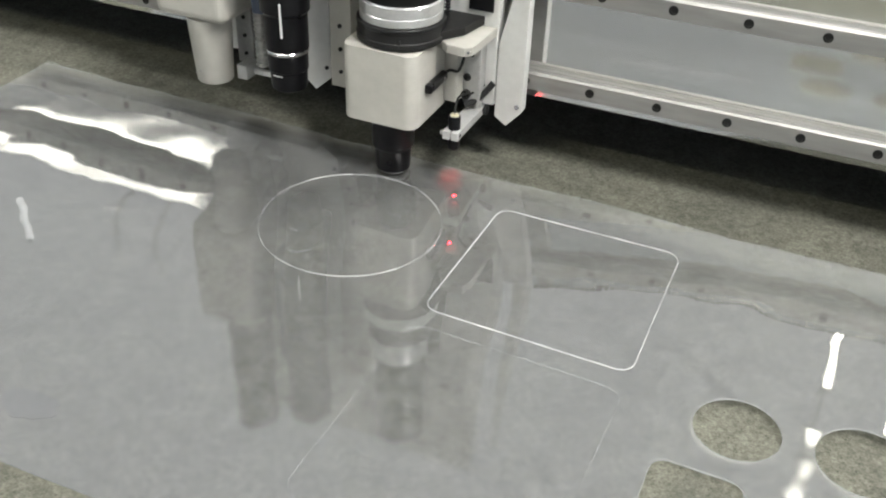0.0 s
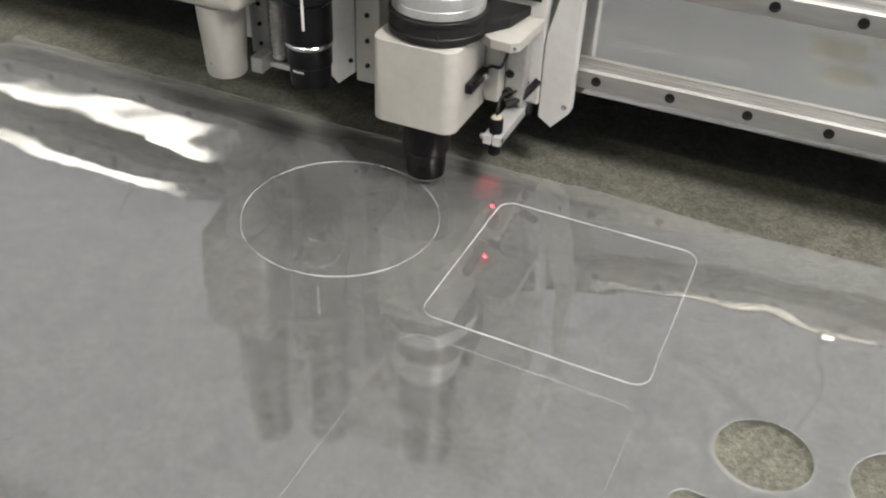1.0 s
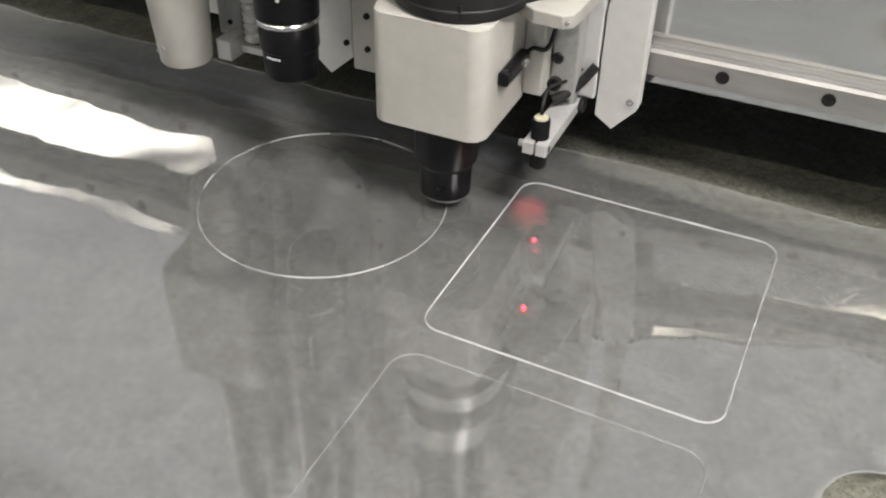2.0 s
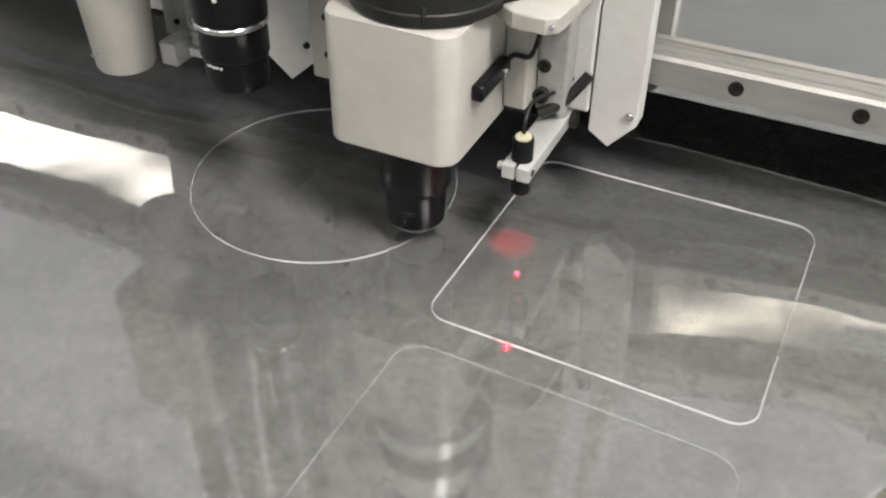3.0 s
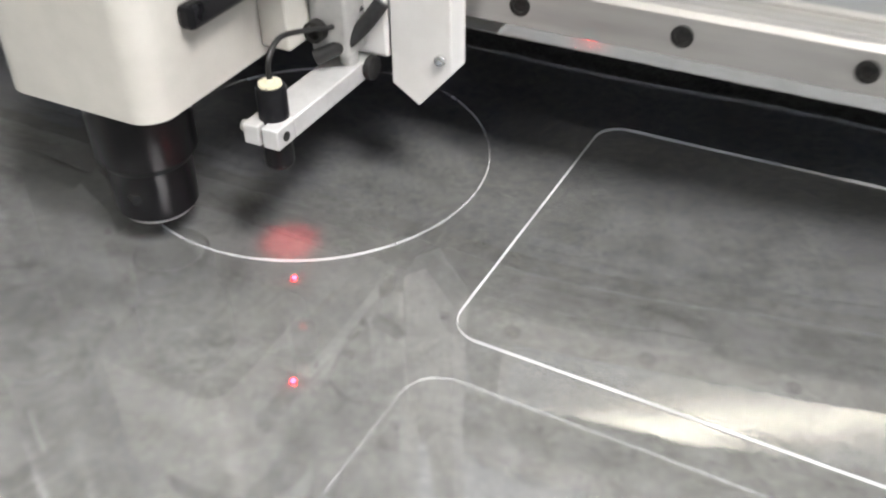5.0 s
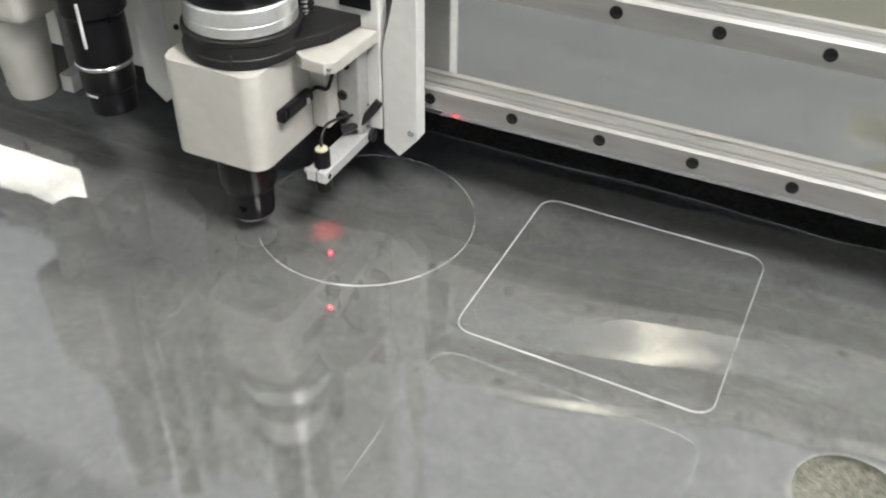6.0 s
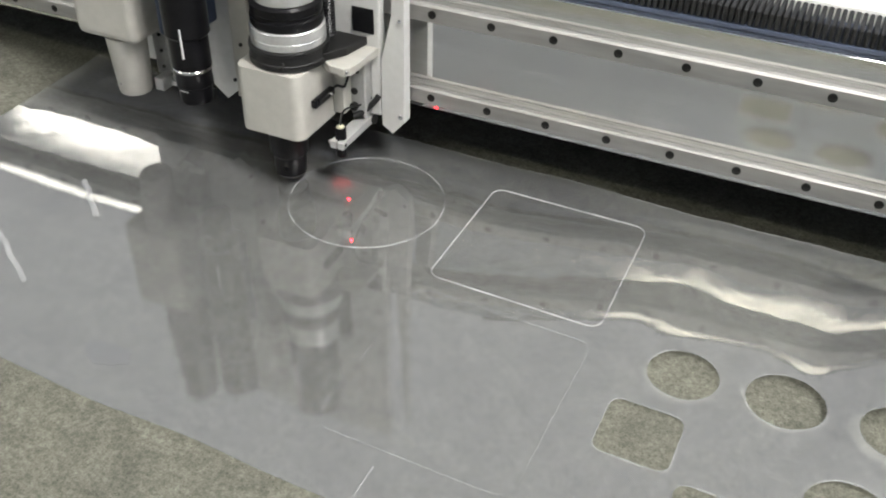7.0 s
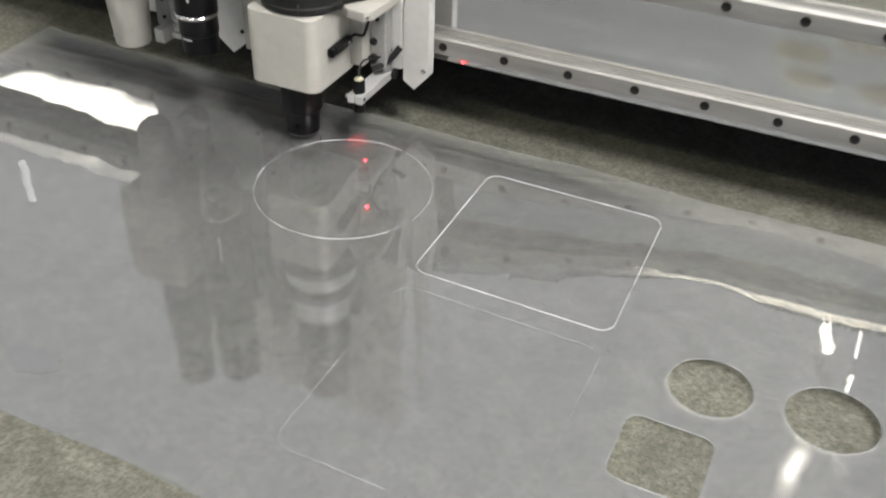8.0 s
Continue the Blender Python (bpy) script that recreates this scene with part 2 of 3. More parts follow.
def cable(points, radius, segments=10, steps=8):
    """A round cable through the points, as a mesh."""
    pts = [Vector(p) for p in points]
    path = []
    for i in range(len(pts) - 1):
        p0, p1, p2, p3 = pts[max(i - 1, 0)], pts[i], pts[i + 1], pts[min(i + 2, len(pts) - 1)]
        for s in range(steps):
            t = s / steps
            path.append(0.5 * ((2 * p1) + (p2 - p0) * t + (2 * p0 - 5 * p1 + 4 * p2 - p3) * t * t + (3 * p1 - p0 - 3 * p2 + p3) * t ** 3))
    path.append(pts[-1])
    out = bmesh.new()
    rings = []
    for i, p in enumerate(path):
        d = (path[min(i + 1, len(path) - 1)] - path[max(i - 1, 0)]).normalized()
        u = d.cross(Vector((0.31, 0.2, 0.93))).normalized()
        w = d.cross(u)
        rings.append([out.verts.new(p + radius * (math.cos(2 * math.pi * k / segments) * u + math.sin(2 * math.pi * k / segments) * w)) for k in range(segments)])
    for a, b in zip(rings, rings[1:]):
        for k in range(segments):
            out.faces.new((a[k], a[(k + 1) % segments], b[(k + 1) % segments], b[k]))
    out.faces.new(rings[0][::-1])
    out.faces.new(rings[-1])
    return out


def rounded(x0, x1, y0, y1, r, steps=8):
    """A rectangle with round corners, as a list of points, anticlockwise."""
    pts = []
    for cx, cy, a in ((x1 - r, y0 + r, -90), (x1 - r, y1 - r, 0), (x0 + r, y1 - r, 90), (x0 + r, y0 + r, 180)):
        for i in range(steps + 1):
            w = radians(a + 90 * i / steps)
            pts.append((cx + r * math.cos(w), cy + r * math.sin(w)))
    return pts


def ring_points(cx, cy, r, steps=48, start=0.0, turn=360.0):
    closed = abs(turn) >= 360
    return [(cx + r * math.cos(radians(start + turn * i / steps)), cy + r * math.sin(radians(start + turn * i / steps))) for i in range(steps + (0 if closed else 1))]


# the cutting bed and the room ------------------------------------------------
def ground_sheet():
    bm = bmesh.new()
    bmesh.ops.create_grid(bm, x_segments=1, y_segments=1, size=12)
    ob = link("floor", bm, CONCRETE, at=pose(0, 0, -0.85))
    tagged(ob, "grey concrete workshop floor under the machine", "floor", kind="structure")


def bed():
    ob = new("cutting_table")
    tagged(ob, "flatbed cutting table covered with worn grey felt", "table")
    part("felt_mat", box(-1.0, 1.1, -1.0, 1.3, -0.012, -0.0012, 0.002), FELT, ob, "porous grey felt mat with lint and stains")
    part("frame", box(-1.06, 1.16, -1.06, 1.36, -0.30, -0.0122, 0.004), PAINT, ob, "painted steel bed frame")
    for x in (-0.9, 1.0):
        for y in (-0.9, 1.2):
            part("leg", box(x - 0.05, x + 0.05, y - 0.05, y + 0.05, -0.85, -0.3, 0.004), PAINT, ob)
    return ob


def room():
    # walls stand out of view and act as reflectors for the bed
    def wall(name, bm, label):
        tagged(link(name, bm, WALL), label, "wall", kind="structure")
    wall("wall_north", box(-9, 9, 9, 9.15, -0.85, 5.2), "unseen pale blue wall that bounces fill light")
    wall("wall_south", box(-9, 9, -9.15, -9, -0.85, 5.2), "unseen pale blue wall that bounces fill light")
    wall("wall_east", box(9, 9.15, -9.15, 9.15, -0.85, 5.2), "unseen pale blue wall that bounces fill light")
    wall("wall_west", box(-9.15, -9, -9.15, 9.15, -0.85, 5.2), "unseen pale blue wall that bounces fill light")
    tagged(link("ceiling", box(-9.15, 9.15, -9.15, 9.15, 5.2, 5.35), WALL), "plain white workshop ceiling", "ceiling", kind="structure")


def skylight(x0, x1):
    ob = new("skylight_1")
    tagged(ob, "frosted roof window that lets daylight in", "roof window", kind="structure")
    part("pane", box(x0, x1, 2.4, 7.0, 5.150, 5.170), SKYLIGHT, ob, "frosted glowing pane")
    for y in (2.35, 7.0):
        part("frame", box(x0 - 0.05, x1 + 0.05, y, y + 0.05, 5.13, 5.199), PLATE, ob)
    for x in (x0 - 0.05, x1):
        part("frame", box(x, x + 0.05, 2.4, 7.0, 5.13, 5.199), PLATE, ob)
    return ob


def ceiling_lamp(length, width, light):
    ob = new("ceiling_lamp")
    tagged(ob, "bright white flat lamp placed under the workshop ceiling, out of view", "lamp", group="workshop lamps")
    part("housing", box(-length / 2, length / 2, -width / 2, width / 2, 0.0, 0.06, 0.01), PLATE, ob)
    part("diffuser", box(-length / 2 + 0.01, length / 2 - 0.01, -width / 2 + 0.01, width / 2 - 0.01, -0.03, -0.001, 0.008), light, ob, "glowing white diffuser")
    for x in (-length / 3, length / 3):
        part("hanger", box(x - 0.01, x + 0.01, -0.01, 0.01, 0.06, 0.70, 0.0), PLATE, ob)
    return ob


ground_sheet()
TABLE = bed()
room()
skylight(-8.8, 2.2)
wide_lamp = ceiling_lamp(0.80, 0.18, TUBE)
wide_lamp.matrix_basis = pose(-5.55, 5.2, 4.5)
strip_lamp = ceiling_lamp(0.54, 0.085, TUBE)
strip_lamp.matrix_basis = pose(0.66, 4.06, 4.5, 0, 0, 90)
row_lamp = ceiling_lamp(4.0, 0.085, ROW)
row_lamp.matrix_basis = pose(-0.95, -3.4, 4.5)
broad_lamp = ceiling_lamp(2.4, 0.42, TUBE)
broad_lamp.matrix_basis = pose(-5.6, -4.35, 4.5)
# unseen panels added to set the brightness and shadow edges on the bed
fill_panel = ceiling_lamp(1.5, 0.7, PANEL)
fill_panel.matrix_basis = pose(2.4, -0.9, 4.5)
copy_thing(fill_panel, pose(3.1, -1.5, 4.5))

# smaller added fill, also unseen: one lifts the left, one lights from behind
small_fill_panel = ceiling_lamp(1.1, 0.55, PANEL)
small_fill_panel.matrix_basis = pose(-4.0, -0.2, 4.5)
copy_thing(small_fill_panel, pose(0.9, 1.6, 4.5))


# the sheet of film and what has been cut in it --------------------------------
CX, CY, CR = -0.106, 0.0768, 0.0773
RECT = (-0.0008, 0.1590, 0.0, 0.1545)
RECT2 = (0.0, 0.1605, -0.1966, -0.0195)
HOLES = [(0.2358, -0.0205, 0.0285), (0.3134, -0.0133, 0.0300), (0.3940, -0.0080, 0.0295), (0.3720, -0.1030, 0.0300)]
SQUARES = [(0.1938, 0.2523, -0.1260, -0.0676), (0.2600, 0.3190, -0.1900, -0.1280)]


def sheet_height(x, y):
    """The film lies loosely: its far part lifts off the felt towards the gantry, more at one end, with low swells."""
    j = min(1.0, max(0.0, (x + 0.02) / 0.22))
    j = j * j * (3 - 2 * j)
    q = min(1.0, max(0.0, (x - 0.315) / 0.075))
    q = q * q * (3 - 2 * q)
    lift, run = 0.062 + 0.033 * j + 0.045 * q, 0.110 + 0.150 * j + 0.060 * q
    k = min(1.0, max(0.0, (y - 0.09) / run + 1))
    rise = lift * (run * (k ** 3 - 0.5 * k ** 4) + max(0.0, y - 0.09))
    w = 0.00055 * noise.noise((x * 6.0, y * 9.0, 0.3)) + 0.00026 * noise.noise((x * 17.0, y * 22.0, 1.7)) + 0.00016 * noise.noise((x * 31.0, y * 40.0, 4.1)) * k
    return rise + max(-0.0005, w * (0.3 + 0.7 * k))


def settle(bm):
    """Lay the flat outline of the film on its swells."""
    for v in bm.verts:
        x, y, z = v.co
        h = sheet_height(x, y)
        v.co = (x + 0.53 * h, y - 1.22 * h, z + h)
    return bm


X0, X1, Y0, Y1 = -0.55, 0.62, -0.250, 0.197


def near_edge(x):
    return x, Y0 + 0.004 * noise.noise((x * 9, 0, 5)) - 0.02 * max(0, x + 0.05)


def far_edge(x):
    return x, Y1 + 0.004 * noise.noise((x * 8, 3, 5)) + 0.0025 * noise.noise((x * 26, 1, 5))


def film_sheet():
    n = 60
    x0, x1, y0, y1 = X0, X1, Y0, Y1
    outer = [near_edge(x0 + (x1 - x0) * i / n) for i in range(n)]
    outer += [(x1, y0 + (y1 - y0) * i / 8) for i in range(1, 8)]
    outer += [far_edge(x1 + (x0 - x1) * i / n) for i in range(n)]
    for i in range(12):
        outer.append((x0, y1 + (y0 - y1) * i / 12))
    bm = bmesh.new()
    loops = [outer] + [ring_points(x, y, r, 40) for x, y, r in HOLES] + [rounded(*q, 0.010, 5) for q in SQUARES]
    edges = []
    for loop in loops:
        vs = [bm.verts.new((x, y, 0)) for x, y in loop]
        edges += [bm.edges.new((vs[i], vs[(i + 1) % len(vs)])) for i in range(len(vs))]
    bmesh.ops.triangle_fill(bm, use_beauty=True, use_dissolve=False, edges=edges)
    for axis, first, last, step in (((0, 1, 0), -0.26, 0.20, 0.0080), ((1, 0, 0), -0.54, 0.60, 0.019)):
        p = first
        while p < last:
            bmesh.ops.bisect_plane(bm, geom=list(bm.verts) + list(bm.edges) + list(bm.faces), dist=1e-6, plane_co=[c * p for c in axis], plane_no=axis)
            p += step
    settle(bm)
    bm.normal_update()
    for f in bm.faces:
        if f.normal.z < 0:
            f.normal_flip()
    ob = link("film_sheet", bm, FILM, smooth=True)
    return tagged(ob, "clear glossy plastic film with cut-out holes lying on the felt", "plastic sheet")


def bead(points, closed, width, height, z=0.0006):
    """The raised pale lip along a cut."""
    bm = bmesh.new()
    n = len(points)
    rows = []
    for i, (x, y) in enumerate(points):
        a = Vector(points[(i - 1) % n] if closed or i else points[0])
        b = Vector(points[(i + 1) % n] if closed or i < n - 1 else points[-1])
        d = (b - a).normalized()
        s = Vector((-d.y, d.x))
        p = Vector((x, y))
        k = 0.75 + 0.5 * noise.noise((x * 60, y * 60, 2.0))
        rows.append([bm.verts.new((*(p - s * width / 2), z - 0.0006)), bm.verts.new((*p, z + height * k)), bm.verts.new((*(p + s * width / 2), z - 0.0006))])
    for i in range(n if closed else n - 1):
        a, b = rows[i], rows[(i + 1) % n]
        bm.faces.new((a[0], b[0], b[1], a[1]))
        bm.faces.new((a[1], b[1], b[2], a[2]))
    return settle(bm)


def dense(points, step, closed=True):
    out = []
    n = len(points)
    for i in range(n if closed else n - 1):
        a, b = Vector(points[i]), Vector(points[(i + 1) % n])
        k = max(1, int((b - a).length / step))
        out += [tuple(a + (b - a) * j / k) for j in range(k)]
    return out if closed else out + [points[-1]]


sheet = film_sheet()
part("cut_line", bead([(x * (1 - 0.28 * y), y) for x, y in dense(rounded(*RECT, 0.012), 0.004)], True, 0.0009, 0.0006), KERF, sheet, "pale knife cut of a rounded square")
part("cut_line", bead(dense(rounded(*RECT2, 0.014), 0.004), True, 0.0009, 0.0005), FAINT, sheet, "faint knife cut of a rounded square")
part("cut_line", bead(ring_points(CX, CY, CR, 120), True, 0.0010, 0.0004), FRESH, sheet, "fresh knife cut of a circle")
part("sheet_edge", bead([near_edge(X0 + 0.008 * i) for i in range(146)], False, 0.0010, 0.0010), FAINT, sheet, "glinting cut edge of the film")
part("sheet_edge", bead([far_edge(X0 + 0.008 * i) for i in range(146)], False, 0.0010, 0.0010), FAINT, sheet, "glinting cut edge of the film")
for x, y, r in HOLES:
    part("hole_rim", bead(ring_points(x, y, r, 48), True, 0.0012, 0.0008), RIM, sheet, "glinting cut rim of a round hole")
for q in SQUARES:
    part("hole_rim", bead(rounded(*q, 0.010, 5), True, 0.0012, 0.0008), RIM, sheet, "glinting cut rim of a square hole")

# pale lip colour carries the reflections of two creases and a fleck line
for a, b, w in (((-0.377, -0.023), (-0.322, -0.067), 0.006), ((-0.386, -0.126), (-0.309, -0.171), 0.005), ((0.063, -0.214), (0.063, -0.242), 0.0016)):
    a, b = Vector(a), Vector(b)
    pts = [tuple(a + (b - a) * k / 14 + Vector((0.002 * noise.noise((k * 0.6, a.x * 30, 0)), 0.002 * noise.noise((k * 0.5, 4, a.x * 20))))) for k in range(15)]
    part("crease", bead(pts, False, w, 0.0016), RIM, sheet, "short crease in the film, its glint put in as a pale lip")


def stain(x, y, rx, ry):
    pts = []
    for k in range(36):
        w = 2 * math.pi * k / 36
        r = 1 + 0.35 * noise.noise((2 * math.cos(w) + x * 50, 2 * math.sin(w), y * 40))
        pts.append((x + rx * r * math.cos(w), y + ry * r * math.sin(w)))
    part("stain", prism(pts, 0.0004), STAIN, TABLE, "dark worn patch in the felt", at=pose(0, 0, -0.00118))


stain(-0.186, -0.207, 0.021, 0.012)

# the gantry (its own space: the knife's place is the origin) --------------------
GANTRY_TURN = 1.15


def bolt_bm():
    bm = lathe([(0.0040, 0.0), (0.0040, 0.0006), (0.0024, 0.0007), (0.0024, -0.0012)], 16)
    return bm


def gantry():
    ob = new("gantry")
    tagged(ob, "brushed aluminium gantry beam with two steel linear rails", "machine gantry")
    y0 = 0.1066
    part("beam", box(-1.0, 1.1, y0, y0 + 0.30, 0.0625, 0.2010, 0.0006), ALU, ob, "brushed aluminium beam face")
    part("underside", box(-1.0, 1.1, y0 + 0.014, y0 + 0.298, 0.0560, 0.0624, 0.001), UNDER, ob, "blue-grey painted underside")
    part("cover", box(-0.03, 1.1, y0 + 0.062, y0 + 0.20, 0.2012, 0.218, 0.004), PLATE, ob, "white painted top cover")
    part("chain_tray", box(-1.0, 1.1, y0 + 0.010, y0 + 0.060, 0.2011, 0.2050, 0.001), NAVY, ob, "dark cable tray")
    part("cable_trunk", box(-1.0, -0.03, y0 + 0.014, y0 + 0.052, 0.2052, 0.2090, 0.001), RUBBER, ob, "black cable trunk")
    link_me = None
    for i in range(200):
        x = -0.02 + 0.0054 * i
        if link_me is None:
            first = part("chain_link", box(-0.0019, 0.0019, y0 + 0.012, y0 + 0.052, 0.2052, 0.2190, 0.0009, 1), RUBBER, ob, "black plastic cable chain link", at=pose(x, 0, 0))
            link_me = first.data
        else:
            c = new("chain_link", link_me)
            c.parent = ob
            c.matrix_basis = pose(x, 0, 0)
    for z in (0.0825, 0.1695):
        h = 0.0088
        outline = [(-0.0135, -h + 0.001), (-0.0135, h - 0.002), (-0.0118, h), (-0.0070, h), (-0.0050, h - 0.003), (-0.0050, -h + 0.003), (-0.0070, -h), (-0.0118, -h)]
        bm = prism([(z + b, y0 + a) for a, b in outline], 2.1)
        for v in bm.verts:
            zz, yy, xx = v.co
            v.co = (xx - 1.0, yy, zz)
        bmesh.ops.recalc_face_normals(bm, faces=bm.faces)
        rail = part("rail", bm, STEEL, ob, "ground steel linear rail with a row of bolts")
        part("ledge", box(-1.0, 1.1, y0 - 0.0050, y0 + 0.001, z - 0.0084, z + 0.0084, 0.0005), LEDGE, ob)
        first = None
        for i in range(-15, 18):
            x = -0.0137 + 0.06 * i
            if first is None:
                first = part("bolt", bolt_bm(), SCREW, rail, "black socket-head bolt", at=pose(x, y0 - 0.0136, z, 90))
            else:
                b = new("bolt", first.data)
                b.parent = rail
                b.matrix_basis = pose(x, y0 - 0.0136, z, 90)
    return ob


# the tool head (its own space: the knife's place is the origin) ------------------
def small_screw(parent, x, y, z, r=0.0022, turn=90, material=None):
    """A socket screw whose head looks along -y."""
    bm = lathe([(r, 0.0), (r, 0.0012), (r * 0.9, 0.0016), (r * 0.55, 0.0016), (r * 0.5, 0.0004)], 14)
    return part("screw", bm, material or CHROME, parent, at=pose(x, y, z, turn))


def vee_plate(parent, outline, y0, y1, label=""):
    """An upright plate that faces the front: outline in x and z."""
    bm = prism([(x, z) for x, z in outline], y1 - y0)
    for v in bm.verts:
        x, z, d = v.co
        v.co = (x, y0 + d, z)
    bmesh.ops.recalc_face_normals(bm, faces=bm.faces)
    bmesh.ops.bevel(bm, geom=list(bm.edges), offset=0.0006, segments=2, profile=0.5, affect="EDGES", clamp_overlap=True)
    return part("side_plate", bm, PLATE, parent, label)


def tool_head():
    ob = new("tool_head")
    tagged(ob, "white cutting head with black knife foot riding on the gantry", "cutting head")
    # knife housing: rounded front corners, open to the carriage behind
    bm = prism(rounded(-0.0425, 0.0265, -0.0135, 0.0600, 0.0105, 8), 0.0665, 0.0014)
    house = sharp_smooth(part("knife_housing", bm, PAINT, ob, "cream white rounded housing", at=pose(0, 0, 0.0650)), 25)
    fx, fy = -0.0050, 0.0110
    foot = sharp_smooth(part("knife_foot", lathe([(0.0050, 0.0122), (0.0140, 0.0122), (0.0155, 0.0136), (0.0162, 0.0330), (0.0168, 0.0340), (0.0186, 0.0366), (0.0190, 0.0376), (0.0192, 0.0648)], 56, centre=(fx, fy, 0)), BLACK, ob, "black stepped presser foot"), 40)
    part("foot_rim", lathe([(0.0132, 0.0112), (0.0138, 0.0112), (0.0141, 0.0121), (0.0132, 0.0121)], 48, centre=(fx, fy, 0)), SHADE, foot, "worn bare rim")
    sharp_smooth(part("knife", lathe([(0.0002, -0.0005), (0.0006, 0.002), (0.0006, 0.0130)], 8, centre=(fx, fy, 0)), CHROME, ob, "thin steel blade"))
    # drive on top of the housing
    px, py = -0.0045, 0.0255
    sharp_smooth(part("pulley", lathe([(0.0350, 0.1316), (0.0378, 0.1330), (0.0380, 0.1380), (0.0372, 0.1388), (0.0372, 0.1470), (0.0380, 0.1476), (0.0376, 0.1500), (0.0350, 0.1506)], 72, centre=(px, py, 0)), RUBBER, ob, "black belt pulley"), 35)
    sharp_smooth(part("collar", lathe([(0.0340, 0.1507), (0.0352, 0.1514), (0.0352, 0.1575), (0.0346, 0.1580), (0.0346, 0.1588), (0.0352, 0.1593), (0.0352, 0.1672), (0.0338, 0.1682)], 72, centre=(px, py, 0)), COLLAR, ob, "broad silver collar"), 35)
    motor = sharp_smooth(part("spindle_motor", lathe([(0.0330, 0.1683), (0.0340, 0.1700), (0.0340, 0.1770), (0.0322, 0.1780), (0.0322, 0.1810), (0.0334, 0.1820), (0.0334, 0.1890), (0.0300, 0.1905), (0.0285, 0.1910)], 72, centre=(px, py, 0)), BLACK, ob, "black grooved spindle motor"), 35)
    sharp_smooth(part("ring", lathe([(0.0284, 0.1911), (0.0290, 0.1918), (0.0290, 0.2180), (0.0280, 0.2190)], 72, centre=(px, py, 0)), COLLAR, motor, "silver upper barrel"), 35)
    sharp_smooth(part("motor_cap", lathe([(0.0270, 0.2191), (0.0278, 0.2200), (0.0278, 0.3300), (0.0250, 0.3330)], 48, centre=(px, py, 0)), BLACK, motor, "black motor cap"), 35)
    # belt running back to the drive
    bm = prism([(0.010, -0.010), (0.046, 0.044), (0.052, 0.075), (-0.030, 0.075), (-0.040, 0.030)], 0.0075, 0.0008)
    part("belt_cover", bm, RUBBER, ob, "black belt guard", at=pose(0, 0, 0.1350))
    # bracket beside the housing
    bm = prism([(0.0180, 0.0480), (0.0270, 0.0300), (0.0400, 0.0205), (0.0560, 0.0195), (0.0610, 0.0240), (0.0620, 0.0300), (0.0640, 0.0740), (0.0180, 0.0740)], 0.0075, 0.0008)
    shelf = part("bracket", bm, PAINT, ob, "cream white cast bracket", at=pose(0, 0, 0.1268))
    # dark strip laid on top, its colour in place of the slot's shade
    part("slot", box(0.0400, 0.0500, 0.0320, 0.0345, 0.1344, 0.1347), SCREW, shelf)
    part("column", box(0.0268, 0.0395, 0.0470, 0.0740, 0.0690, 0.1267, 0.0012), PAINT, ob, "cream white bracket column")
    part("back_block", box(0.0400, 0.0560, 0.0600, 0.0740, 0.0640, 0.1267, 0.0012), SHADE, ob, "grey cast block with bores")
    small_screw(ob, 0.0480, 0.0597, 0.1120, 0.0020, material=SCREW)
    small_screw(ob, 0.0440, 0.0597, 0.0900, 0.0036, material=SCREW)
    for z in (0.1305, ):
        small_screw(ob, 0.0590, 0.0215, z, 0.0013)
    # slot sensor with its lead
    sensor = part("sensor", box(0.0266, 0.0330, 0.0060, 0.0420, 0.0925, 0.1010, 0.0018), BLACK, ob, "black position sensor")
    part("sensor_screw", lathe([(0.0022, 0.0), (0.0022, 0.0012)], 12), CHROME, sensor, at=pose(0.0331, 0.0330, 0.0965, 0, 90))
    sharp_smooth(part("sensor_cable", cable([(0.0300, 0.0415, 0.0975), (0.0330, 0.0450, 0.1000), (0.0400, 0.0462, 0.1000), (0.0430, 0.0470, 0.1060), (0.0450, 0.0520, 0.1160), (0.0520, 0.0600, 0.1230)], 0.0013), RUBBER, ob, "thin black cable"))
    # carriage plate behind everything
    part("carriage_plate", box(-0.2420, 0.0650, 0.0742, 0.0860, 0.0600, 0.4200, 0.0015), PLATE, ob, "white carriage plate")
    # no hole is cut: a black block gives the opening its darkness
    part("window", box(0.0370, 0.0600, 0.0725, 0.0741, 0.1470, 0.1720, 0.0006), BLACK, ob, "black square block that stands for a shaded opening in the carriage plate")
    sharp_smooth(part("lift_screw", lathe([(0.0072, 0.1400 + 0.003 * (k // 2) + (0.0015 if k % 2 else 0)) if k % 2 else (0.0060, 0.1400 + 0.003 * (k // 2)) for k in range(70)], 20, centre=(0.0160, 0.0640, 0)), BLACK, ob, "black lift screw"), 20)
    # upright plates that end in a point
    p = vee_plate(ob, [(0.0660, 0.0500), (0.0775, 0.0425), (0.0915, 0.0585), (0.0915, 0.380), (0.0900, 0.380), (0.0775, 0.1680), (0.0660, 0.1200)], 0.0745, 0.0868, "white side plate with a pointed lower end")
    small_screw(p, 0.0872, 0.0744, 0.0640, 0.0024)
    small_screw(p, 0.0872, 0.0744, 0.1660, 0.0017)
    p = vee_plate(ob, [(-0.1290, 0.0560), (-0.1130, 0.0430), (-0.0960, 0.0580), (-0.0960, 0.300), (-0.1290, 0.300)], 0.0620, 0.0741)
    small_screw(p, -0.1000, 0.0619, 0.0680, 0.0020, material=SCREW)
    # pointer laser on its arm
    ax, ay = 0.0495, 0.0203
